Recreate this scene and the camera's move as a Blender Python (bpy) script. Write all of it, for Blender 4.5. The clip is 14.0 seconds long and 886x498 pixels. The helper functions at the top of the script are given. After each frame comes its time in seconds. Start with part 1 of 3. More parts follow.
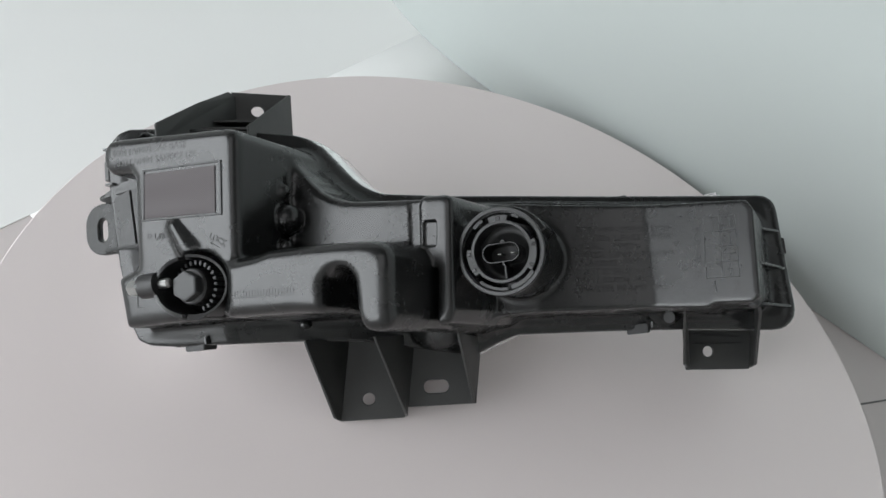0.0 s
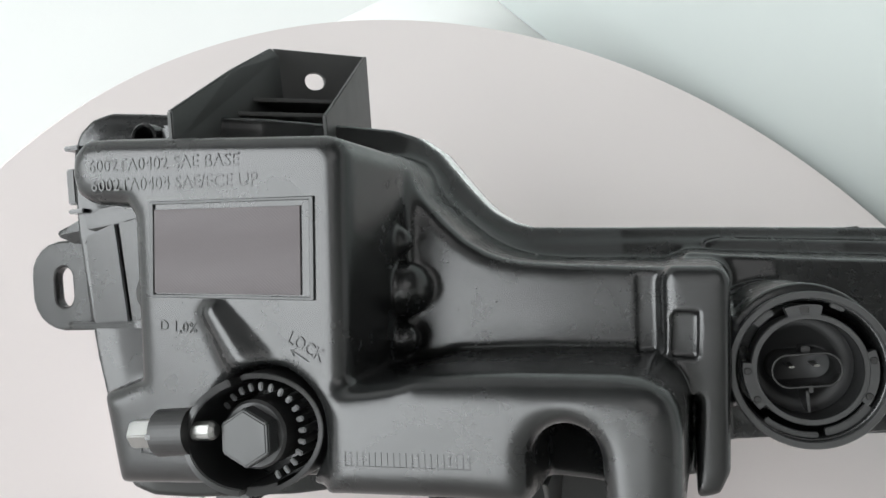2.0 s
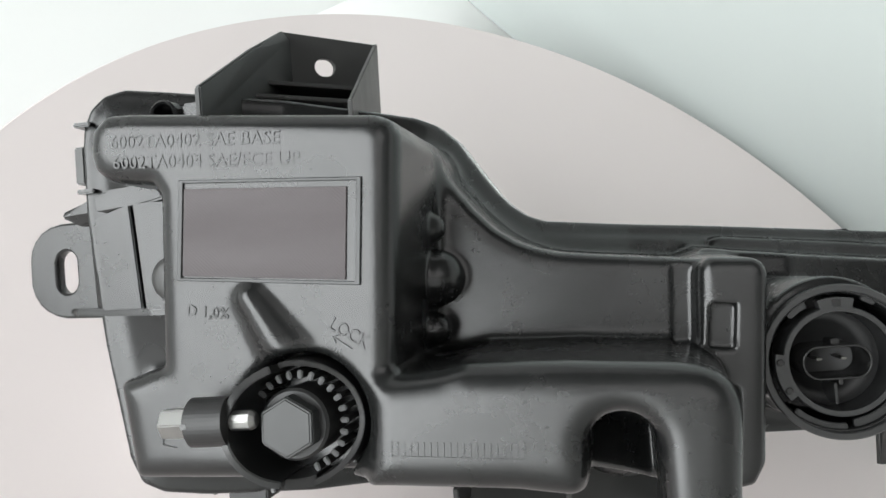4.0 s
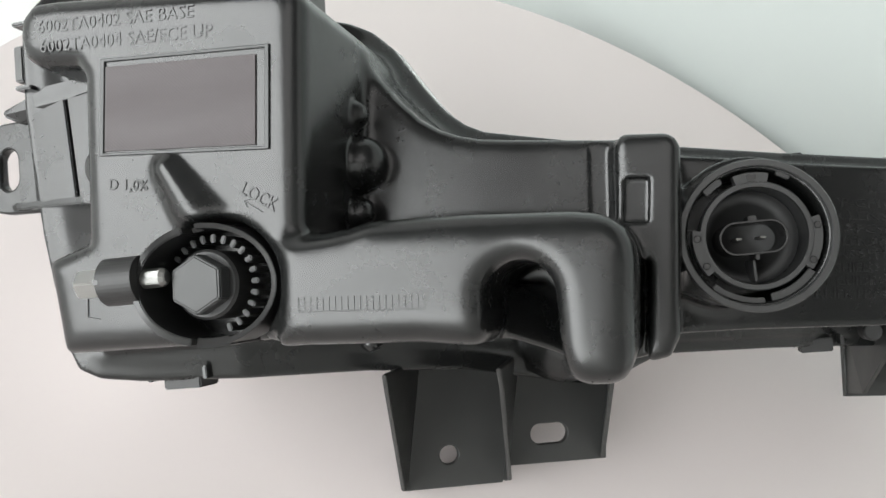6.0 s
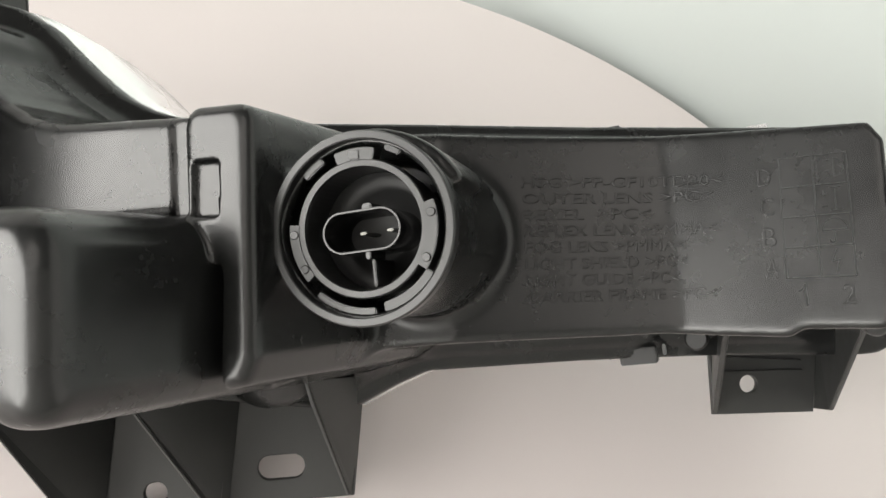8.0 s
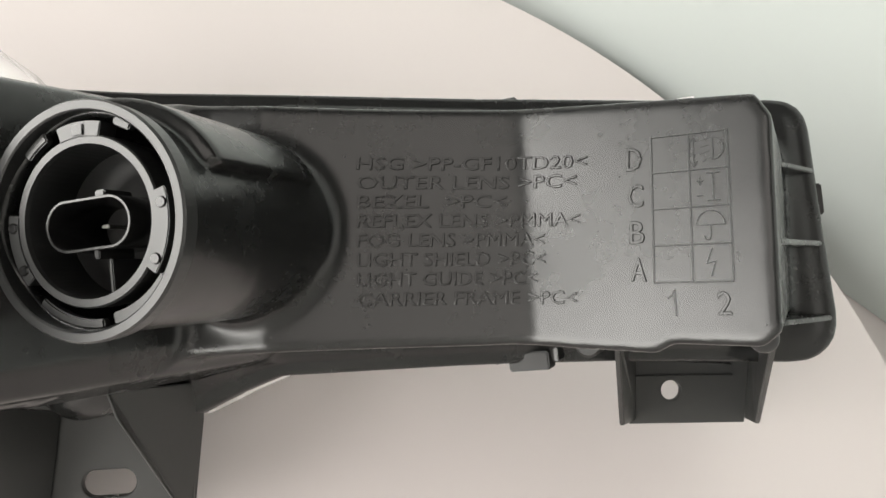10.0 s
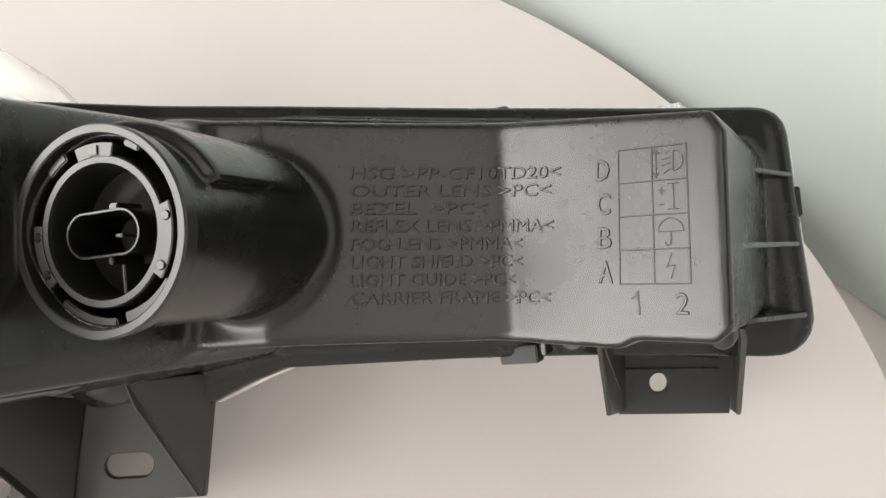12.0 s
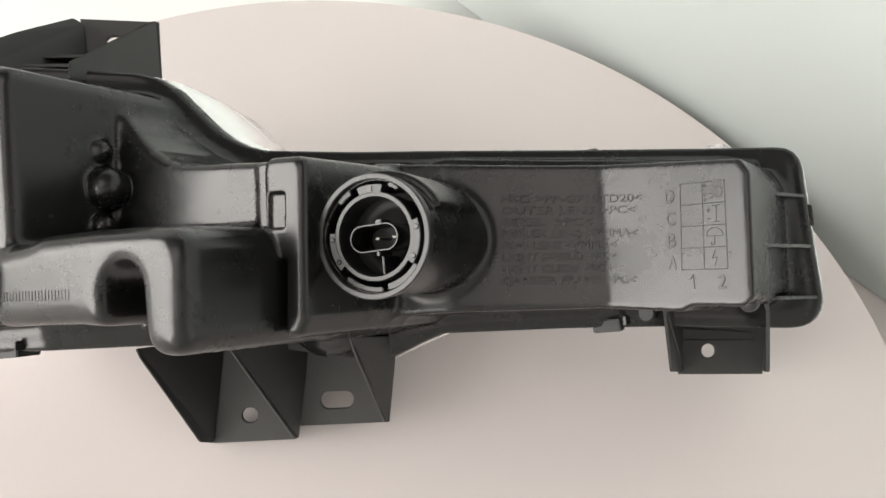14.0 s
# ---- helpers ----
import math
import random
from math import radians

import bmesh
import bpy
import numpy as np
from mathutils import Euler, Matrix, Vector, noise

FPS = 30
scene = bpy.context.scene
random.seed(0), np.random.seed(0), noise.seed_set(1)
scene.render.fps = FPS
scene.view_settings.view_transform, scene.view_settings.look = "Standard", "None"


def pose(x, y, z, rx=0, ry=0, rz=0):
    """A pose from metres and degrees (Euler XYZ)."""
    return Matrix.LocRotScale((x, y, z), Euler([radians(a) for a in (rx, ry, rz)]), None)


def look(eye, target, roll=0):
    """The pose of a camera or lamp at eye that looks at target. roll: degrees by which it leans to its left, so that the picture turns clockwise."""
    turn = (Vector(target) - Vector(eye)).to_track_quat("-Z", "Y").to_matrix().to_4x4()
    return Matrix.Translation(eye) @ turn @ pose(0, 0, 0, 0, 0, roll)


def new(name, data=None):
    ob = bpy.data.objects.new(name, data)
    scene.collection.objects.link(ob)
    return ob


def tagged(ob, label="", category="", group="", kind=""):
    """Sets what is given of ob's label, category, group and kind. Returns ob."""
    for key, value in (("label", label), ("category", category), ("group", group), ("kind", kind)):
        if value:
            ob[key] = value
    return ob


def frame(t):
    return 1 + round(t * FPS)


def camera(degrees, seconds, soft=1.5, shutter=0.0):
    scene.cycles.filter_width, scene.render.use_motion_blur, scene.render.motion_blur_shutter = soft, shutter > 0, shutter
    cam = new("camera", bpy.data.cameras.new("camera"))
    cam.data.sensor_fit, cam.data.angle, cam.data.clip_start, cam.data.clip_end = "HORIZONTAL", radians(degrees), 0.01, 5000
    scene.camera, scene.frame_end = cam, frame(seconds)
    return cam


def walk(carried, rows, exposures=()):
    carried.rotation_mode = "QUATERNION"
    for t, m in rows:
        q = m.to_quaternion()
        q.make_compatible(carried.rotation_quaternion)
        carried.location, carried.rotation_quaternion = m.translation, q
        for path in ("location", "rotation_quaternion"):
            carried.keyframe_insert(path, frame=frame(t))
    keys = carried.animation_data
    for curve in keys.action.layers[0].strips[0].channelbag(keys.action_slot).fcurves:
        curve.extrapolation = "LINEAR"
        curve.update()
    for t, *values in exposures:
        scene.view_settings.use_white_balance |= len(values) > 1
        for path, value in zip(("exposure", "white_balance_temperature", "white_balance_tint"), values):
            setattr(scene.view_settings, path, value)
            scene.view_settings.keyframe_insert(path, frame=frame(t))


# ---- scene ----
# The camera and its way round the lamp.
cam = camera(56.40, 14.0)
PATH = [
    (0, -0.1863, -0.2920, 0.4409, 43.03, -11.72, -15.58),
    (0.5, -0.1923, -0.2373, 0.3897, 42.12, -12.63, -15.97),
    (1, -0.1967, -0.1816, 0.3408, 41.05, -14.03, -16.71),
    (1.5, -0.2037, -0.1395, 0.3152, 40.20, -15.41, -17.47),
    (2, -0.2119, -0.1103, 0.3139, 39.24, -16.60, -18.22),
    (2.2, -0.2152, -0.1031, 0.3086, 39.14, -17.10, -18.43),
    (4.3, -0.2396, -0.1027, 0.2952, 40.74, -21.00, -20.79),
    (4.5, -0.2404, -0.1026, 0.2941, 40.15, -21.07, -20.68),
    (5, -0.2393, -0.1115, 0.2916, 40.34, -21.04, -20.78),
    (5.5, -0.2336, -0.1239, 0.2931, 40.49, -20.50, -20.63),
    (6, -0.2157, -0.1463, 0.2859, 41.49, -19.34, -20.18),
    (6.5, -0.1751, -0.1625, 0.2914, 41.33, -17.69, -19.04),
    (7, -0.1419, -0.1645, 0.2916, 41.35, -16.05, -18.12),
    (7.5, -0.1099, -0.1643, 0.2917, 41.20, -14.40, -17.43),
    (8, -0.0733, -0.1604, 0.2884, 40.70, -13.20, -17.07),
    (8.5, -0.0419, -0.1608, 0.2900, 39.93, -12.56, -16.59),
    (9, -0.0166, -0.1579, 0.2845, 39.11, -12.51, -16.22),
    (11.3, -0.0062, -0.1442, 0.2734, 38.01, -12.11, -15.03),
    (11.5, -0.0027, -0.1473, 0.2783, 37.61, -12.08, -14.99),
    (12, -0.0065, -0.1596, 0.2932, 37.71, -10.86, -14.42),
    (12.5, -0.0127, -0.1694, 0.3014, 38.09, -10.03, -13.97),
    (13, -0.0236, -0.1804, 0.3138, 38.11, -9.33, -13.39),
    (13.5, -0.0373, -0.1975, 0.3348, 38.27, -8.67, -13.10),
    (14, -0.0710, -0.2228, 0.3770, 38.27, -8.21, -12.49),
]
EXPOSURES = [(0.0, -0.52, 6220, 11), (1.5, -0.14, 6220, 10), (2.2, 0.03, 6320, 10), (5.0, -0.02, 6370, 10), (6.5, 0.15, 6520, 10), (7.5, 0.22, 6770, 12), (9.0, 0.30, 6870, 12),
             (11.5, 0.34, 6870, 12), (14.0, 0.13, 6900, 13)]
walk(cam, [(t, pose(x, y, z, rx, ry, rz)) for t, x, y, z, rx, ry, rz in PATH], EXPOSURES)

# ---- light ----
world = bpy.data.worlds.new("room_light")
scene.world = world
world.use_nodes = True
world.node_tree.nodes["Background"].inputs[0].default_value = (1.0, 0.96, 0.94, 1)
world.node_tree.nodes["Background"].inputs[1].default_value = 0.0


def softbox(name, eye, target, w, h, watts, colour):
    data = bpy.data.lights.new(name, "AREA")
    data.shape, data.size, data.size_y, data.energy, data.color = "RECTANGLE", w, h, watts, colour
    ob = new(name, data)
    ob.matrix_world = look(eye, target)
    return ob


# a wide window-like softbox to one side and an added unseen overhead fill light
softbox("softbox_side", (-2.5, -0.25, 0.87), (0.0, 0.0, 0.10), 2.9, 1.74, 145, (0.98, 1.0, 0.985))
softbox("overhead_fill", (-1.2, -0.8, 2.35), (-0.8, -0.55, 0.0), 1.3, 1.9, 11.5, (1.0, 0.97, 0.94))


# ---- materials ----


def material(name, colour, rough, metal=0.0, spec=0.5):
    m = bpy.data.materials.new(name)
    m.use_nodes = True
    b = m.node_tree.nodes["Principled BSDF"]
    b.inputs["Base Color"].default_value = (*colour, 1)
    b.inputs["Roughness"].default_value = rough
    b.inputs["Metallic"].default_value = metal
    b.inputs["Specular IOR Level"].default_value = spec
    return m, m.node_tree, b


def noise_node(nt, scale, detail=3.0, rough=0.6):
    tc = nt.nodes.new("ShaderNodeTexCoord")
    n = nt.nodes.new("ShaderNodeTexNoise")
    n.inputs["Scale"].default_value, n.inputs["Detail"].default_value, n.inputs["Roughness"].default_value = scale, detail, rough
    nt.links.new(tc.outputs["Object"], n.inputs["Vector"])
    return n


def ramp_node(nt, source, a, b, lo=0.3, hi=0.7):
    r = nt.nodes.new("ShaderNodeMapRange")
    r.inputs["From Min"].default_value, r.inputs["From Max"].default_value = lo, hi
    r.inputs["To Min"].default_value, r.inputs["To Max"].default_value = a, b
    nt.links.new(source, r.inputs["Value"])
    return r.outputs["Result"]


def bump_node(nt, b, source, strength, dist):
    n = nt.nodes.new("ShaderNodeBump")
    n.inputs["Strength"].default_value, n.inputs["Distance"].default_value = strength, dist
    nt.links.new(source, n.inputs["Height"])
    nt.links.new(n.outputs["Normal"], b.inputs["Normal"])
    return n


def plastic(name, colour, rough, grain, wear=0.08):
    """Moulded polypropylene: a fine spark-eroded grain, and handling marks that change its gloss."""
    m, nt, b = material(name, colour, rough)
    fine, broad = noise_node(nt, 3200, 1.0), noise_node(nt, 38, 5.0, 0.7)
    nt.links.new(ramp_node(nt, broad.outputs["Fac"], rough - wear, rough + wear), b.inputs["Roughness"])
    mix = nt.nodes.new("ShaderNodeMix")
    mix.data_type = "RGBA"
    mix.inputs["A"].default_value = (*[c * 0.75 for c in colour], 1)
    mix.inputs["B"].default_value = (*[c * 1.3 for c in colour], 1)
    nt.links.new(broad.outputs["Fac"], mix.inputs["Factor"])
    nt.links.new(mix.outputs["Result"], b.inputs["Base Color"])
    relief = bump_node(nt, b, fine.outputs["Fac"], grain * 0.22, 0.0002)
    sink = nt.nodes.new("ShaderNodeBump")
    sink.inputs["Strength"].default_value, sink.inputs["Distance"].default_value = 0.07, 0.0006
    nt.links.new(noise_node(nt, 70, 3.0).outputs["Fac"], sink.inputs["Height"])
    nt.links.new(sink.outputs["Normal"], relief.inputs["Normal"])
    return m


BLACK = plastic("black_moulded_plastic", (0.0085, 0.0089, 0.0088), 0.26, 0.40, 0.055)
BRACKET = plastic("black_bracket_plastic", (0.026, 0.0265, 0.0255), 0.42, 0.25, 0.05)
LETTER = plastic("raised_lettering_plastic", (0.0105, 0.0115, 0.0115), 0.36, 0.2, 0.05)
SOCKET = plastic("glossy_black_nylon", (0.008, 0.008, 0.008), 0.22, 0.05, 0.04)
HOLDER = plastic("matt_black_nylon", (0.010, 0.010, 0.010), 0.5, 0.1, 0.04)
RIM = plastic("plain_grey_nylon", (0.0185, 0.019, 0.019), 0.31, 0.10, 0.04)
HEXP = plastic("dark_grey_nylon", (0.020, 0.021, 0.021), 0.48, 0.5)
STEEL, nt_, b_ = material("zinc_plated_steel", (0.29, 0.29, 0.28), 0.36, 1.0)
bump_node(nt_, b_, noise_node(nt_, 600, 3.0).outputs["Fac"], 0.15, 0.0003)

STEELDULL, nt_, b_ = material("dull_tinned_contact", (0.14, 0.14, 0.13), 0.40, 1.0)
bump_node(nt_, b_, noise_node(nt_, 600, 3.0).outputs["Fac"], 0.15, 0.0003)

MESHPAD, nt_, b_ = material("grey_woven_label", (0.054, 0.045, 0.047), 0.55, 0.0, 0.4)
wave_a, wave_b = nt_.nodes.new("ShaderNodeTexWave"), nt_.nodes.new("ShaderNodeTexWave")
tc_ = nt_.nodes.new("ShaderNodeTexCoord")
for wv, turn in ((wave_a, 45), (wave_b, -45)):
    mp = nt_.nodes.new("ShaderNodeMapping")
    mp.inputs["Rotation"].default_value[2] = radians(turn)
    nt_.links.new(tc_.outputs["Object"], mp.inputs["Vector"])
    nt_.links.new(mp.outputs["Vector"], wv.inputs["Vector"])
    wv.inputs["Scale"].default_value = 420
mul = nt_.nodes.new("ShaderNodeMath")
mul.operation = "ADD"
nt_.links.new(wave_a.outputs["Fac"], mul.inputs[0])
nt_.links.new(wave_b.outputs["Fac"], mul.inputs[1])
bump_node(nt_, b_, mul.outputs["Value"], 0.16, 0.0002)
smudge = noise_node(nt_, 38, 4.0)
stretch = nt_.nodes.new("ShaderNodeMapping")
stretch.inputs["Scale"].default_value = (0.35, 2.2, 1.0)
nt_.links.new(tc_.outputs["Object"], stretch.inputs["Vector"])
nt_.links.new(stretch.outputs["Vector"], smudge.inputs["Vector"])
nt_.links.new(ramp_node(nt_, smudge.outputs["Fac"], 0.50, 0.62), b_.inputs["Roughness"])

CLEAR, nt_, b_ = material("clear_polycarbonate", (0.95, 0.96, 0.96), 0.16)
b_.inputs["Transmission Weight"].default_value = 0.75
b_.inputs["IOR"].default_value = 1.5
bump_node(nt_, b_, noise_node(nt_, 60, 2.0).outputs["Fac"], 0.03, 0.0005)


def board(name, colour, rough, grain):
    m, nt, b = material(name, colour, rough)
    broad, fine = noise_node(nt, 2.2, 4.0), noise_node(nt, 320, 3.0)
    mix = nt.nodes.new("ShaderNodeMix")
    mix.data_type = "RGBA"
    mix.inputs["A"].default_value = (*[c * 0.96 for c in colour], 1)
    mix.inputs["B"].default_value = (*[min(1, c * 1.03) for c in colour], 1)
    nt.links.new(broad.outputs["Fac"], mix.inputs["Factor"])
    nt.links.new(mix.outputs["Result"], b.inputs["Base Color"])
    bump_node(nt, b, fine.outputs["Fac"], grain, 0.0004)
    return m


DISC = board("white_turntable_laminate", (0.66, 0.604, 0.594), 0.45, 0.1)
PAPER = board("white_backdrop_paper", (0.83, 0.838, 0.825), 0.7, 0.1)
WALL = board("white_bounce_wall", (0.75, 0.75, 0.74), 0.8, 0.1)
GREY = board("light_grey_bounce_wall", (0.62, 0.62, 0.60), 0.8, 0.1)
DARK = board("plain_dark_grey", (0.14, 0.14, 0.137), 0.8, 0.1)
TABLE = board("pale_table_laminate", (0.60, 0.556, 0.546), 0.5, 0.1)
PANEL = board("pale_green_panel_paint", (0.43, 0.465, 0.452), 0.75, 0.1)

# ---- mesh helpers ----


def link_mesh(name, me, mat, parent=None, label="", smooth=True):
    if mat is not None:
        me.materials.clear()
        me.materials.append(mat)
    if smooth:
        me.polygons.foreach_set("use_smooth", [True] * len(me.polygons))
    ob = new(name, me)
    if parent is not None:
        ob.parent = parent
    if label:
        tagged(ob, label)
    return ob


def part(name, bm, mat, parent=None, label="", smooth=False, bevel=0.0):
    if bevel > 0:
        bmesh.ops.recalc_face_normals(bm, faces=bm.faces)
        edges = [e for e in bm.edges if len(e.link_faces) == 2 and e.calc_face_angle(0) > 0.6]
        bmesh.ops.bevel(bm, geom=edges, offset=bevel, segments=2, affect="EDGES", clamp_overlap=True)
    bmesh.ops.recalc_face_normals(bm, faces=bm.faces)
    me = bpy.data.meshes.new(name)
    bm.to_mesh(me)
    bm.free()
    return link_mesh(name, me, mat, parent, label, smooth)


def box_bm(x0, x1, y0, y1, z0, z1):
    bm = bmesh.new()
    bmesh.ops.create_cube(bm, size=1)
    for v in bm.verts:
        v.co = Vector(((x0 + x1) / 2 + v.co.x * (x1 - x0), (y0 + y1) / 2 + v.co.y * (y1 - y0), (z0 + z1) / 2 + v.co.z * (z1 - z0)))
    return bm


def lathe_bm(profile, segments=64):
    """A closed ring of (radius, z) points turned about z; a radius of 0 closes on the axis."""
    bm = bmesh.new()
    rings = []
    for r, z in profile:
        if r <= 1e-9:
            rings.append([bm.verts.new((0, 0, z))])
        else:
            rings.append([bm.verts.new((r * math.cos(2 * math.pi * i / segments), r * math.sin(2 * math.pi * i / segments), z)) for i in range(segments)])
    for a, b in zip(rings, rings[1:]):
        for i in range(segments):
            j = (i + 1) % segments
            some = [a[i % len(a)], a[j % len(a)], b[j % len(b)], b[i % len(b)]]
            some = list(dict.fromkeys(some))
            if len(some) > 2:
                bm.faces.new(some)
    return bm


def outline_mesh(name, loops, thick, bevel=0.0):
    """A flat plate in the xy plane, its first loop the outline and the others holes, thick along z from -thick to 0."""
    cu = bpy.data.curves.new(name, "CURVE")
    cu.dimensions, cu.fill_mode = "2D", "BOTH"
    cu.extrude, cu.bevel_depth, cu.bevel_resolution = thick / 2 - bevel, bevel, 1
    for loop in loops:
        sp = cu.splines.new("POLY")
        sp.points.add(len(loop) - 1)
        for p, (x, y) in zip(sp.points, loop):
            p.co = (x, y, 0, 1)
        sp.use_cyclic_u = True
    ob = bpy.data.objects.new(name + "_draft", cu)
    me = bpy.data.meshes.new_from_object(ob)
    bpy.data.objects.remove(ob)
    me.transform(Matrix.Translation((0, 0, -thick / 2)))
    return me


def axes(origin, u, v):
    """The pose of a plane: x along u, y as near v as can be."""
    u, v = Vector(u).normalized(), Vector(v)
    n = u.cross(v).normalized()
    v = n.cross(u)
    return Matrix(((u.x, v.x, n.x, origin[0]), (u.y, v.y, n.y, origin[1]), (u.z, v.z, n.z, origin[2]), (0, 0, 0, 1)))


def mm(*p):
    return Vector(p) * 0.001


def plate(name, loops, thick, frame_m, mat, parent, label="", bevel=0.0004):
    me = outline_mesh(name, loops, thick, bevel)
    me.transform(frame_m)
    return link_mesh(name, me, mat, parent, label, smooth=False)


def stadium(cx, cy, w, h, n=10, turn=0.0):
    """A hole with round ends, w by h."""
    r, pts = min(w, h) / 2, []
    dx, dy = max(0, w / 2 - r), max(0, h / 2 - r)
    for i in range(4 * n):
        a = 2 * math.pi * i / (4 * n)
        x, y = dx * (1 if math.cos(a) > 0 else -1) + r * math.cos(a), dy * (1 if math.sin(a) > 0 else -1) + r * math.sin(a)
        pts.append((cx + x * math.cos(turn) - y * math.sin(turn), cy + x * math.sin(turn) + y * math.cos(turn)))
    return pts


def prism_bm(points, offset):
    """A flat polygon of 3D points, given thickness by the vector offset, half to each side."""
    bm = bmesh.new()
    half = Vector(offset) / 2
    a = [bm.verts.new(Vector(p) - half) for p in points]
    b = [bm.verts.new(Vector(p) + half) for p in points]
    bm.faces.new(a)
    bm.faces.new(b[::-1])
    for i in range(len(a)):
        j = (i + 1) % len(a)
        bm.faces.new((a[i], a[j], b[j], b[i]))
    return bm


# ---- the set and an added room shell ----
FLOOR = -0.055


def slab(name, x0, x1, y0, y1, z0, z1, mat, label):
    return tagged(part(name, box_bm(x0, x1, y0, y1, z0, z1), mat), label, kind="structure")


def sheet_bm(line, down, up):
    """A thin upright or lying sheet: a line of (x, y, z) points, swept along the vector up and given thickness along each offset of down."""
    bm = bmesh.new()
    rows = []
    for p, d in zip(line, down):
        p, d, u = Vector(p), Vector(d), Vector(up)
        rows.append([bm.verts.new(p), bm.verts.new(p + u), bm.verts.new(p + u + d), bm.verts.new(p + d)])
    for a, b in zip(rows, rows[1:]):
        for k in range(4):
            bm.faces.new((a[k], a[(k + 1) % 4], b[(k + 1) % 4], b[k])).smooth = k % 2 == 0
    bm.faces.new(rows[0])
    bm.faces.new(rows[-1][::-1])
    bmesh.ops.recalc_face_normals(bm, faces=bm.faces)
    for e in bm.edges:
        e.smooth = e.calc_face_angle(0) < 0.5
    return bm


# white paper lies on the table behind the turntable and curves up far behind
ALONG, ACROSS = Vector((0.8317, 0.5552, 0)), Vector((-0.5552, 0.8317, 0))
profile = [(0.317, 0.0008), (0.745, 0.0008), (0.75, 0.0008)] + [(0.75 + 0.45 * math.sin(radians(a)), 0.4508 - 0.45 * math.cos(radians(a))) for a in range(6, 85, 6)]
slopes = [0, 0, 0] + list(range(6, 85, 6))
paper = tagged(part("backdrop_paper", sheet_bm([ACROSS * n + ALONG * -1.0 + Vector((0, 0, FLOOR + h)) for n, h in profile],
                                       [(ACROSS * math.sin(radians(a)) - Vector((0, 0, math.cos(radians(a))))) * 0.0007 for a in slopes], ALONG * 1.66), PAPER),
       "smooth white backdrop paper lying on the table behind the turntable", kind="structure")

under = [ACROSS * n + ALONG * -0.12 + Vector((0, 0, FLOOR + 0.0001)) for n in (0.2, 0.33)]
part("paper_flap", sheet_bm(under, [(0, 0, 0.0006)] * 2, ALONG * 0.76), PAPER, paper)

# a grey-green board stands to the right of the turntable and bends away behind it
turn_at, bend = Vector((0.1500, 0.3490, 0)), 0.45
centre = turn_at + ALONG * bend
line = [turn_at - ACROSS * 0.95, turn_at - ACROSS * 0.4] + [centre - ALONG * bend * math.cos(radians(a)) + ACROSS * bend * math.sin(radians(a)) for a in range(0, 35, 3)]
line += [line[-1] + Vector((0, 0.38, 0))]
outward = [ALONG, ALONG] + [Vector((math.cos(radians(33.7 - a)), math.sin(radians(33.7 - a)), 0)) for a in range(0, 35, 3)] + [Vector((1, 0, 0))]
tagged(part("backdrop_board", sheet_bm([p + Vector((0, 0, FLOOR + 0.001)) for p in line], [o * 0.004 for o in outward], (0, 0, 0.6)), PANEL),
       "pale grey-green backdrop board standing beside the turntable", kind="structure")
ROOM = FLOOR - 0.75
slab("table_top", -1.3, 1.24, -1.35, 0.95, FLOOR - 0.03, FLOOR, TABLE, "pale pinkish white laminate table top")
part("table_seam", box_bm(0.3400, 0.62, -0.0610, -0.0596, FLOOR - 0.002, FLOOR + 0.0005), DARK, bpy.data.objects["table_top"])
# unseen shell, added so that its greys shape bounce light and reflections
slab("floor", -3.4, 1.25, -1.7, 2.0, ROOM - 0.05, ROOM, DARK, "unseen plain grey floor added below the table")
slab("unseen_wall_north", -3.4, 1.25, 2.0, 2.1, ROOM, 2.6, WALL, "unseen plain white wall added to bounce light")
slab("unseen_wall_south", -3.4, 1.25, -1.8, -1.7, ROOM, 2.6, GREY, "unseen plain light grey wall added to bounce light")
slab("unseen_wall_west", -3.5, -3.4, -1.7, 2.0, ROOM, 2.6, DARK, "unseen plain grey wall added to close the room")
slab("unseen_wall_east", 1.25, 1.35, -1.7, 2.0, ROOM, 2.6, WALL, "unseen plain white wall added to bounce light")
slab("ceiling", -3.5, 1.35, -1.8, 2.1, 2.6, 2.7, DARK, "unseen plain grey ceiling added to keep reflections dark")

# the round turntable
turntable = tagged(new("turntable"), "round white laminate turntable on the pale table", "turntable")
part("top", lathe_bm([(0, 0), (0.2985, 0), (0.3, -0.0015), (0.3, -0.0105), (0.2985, -0.012), (0, -0.012)], 192), DISC, turntable, smooth=False)
part("base", lathe_bm([(0, -0.0121), (0.17, -0.0121), (0.17, -0.040), (0.18, -0.046), (0.18, FLOOR + 0.0002), (0, FLOOR + 0.0002)], 96), DISC, turntable, "white round turntable base")

# ---- the lamp ----
lamp = tagged(new("fog_lamp"), "black plastic car fog lamp lying lens down on a white turntable", "car lamp")
lamp.matrix_world = pose(-0.0227, -0.0423, 0.1488, 40.921, -32.626, -25.050)

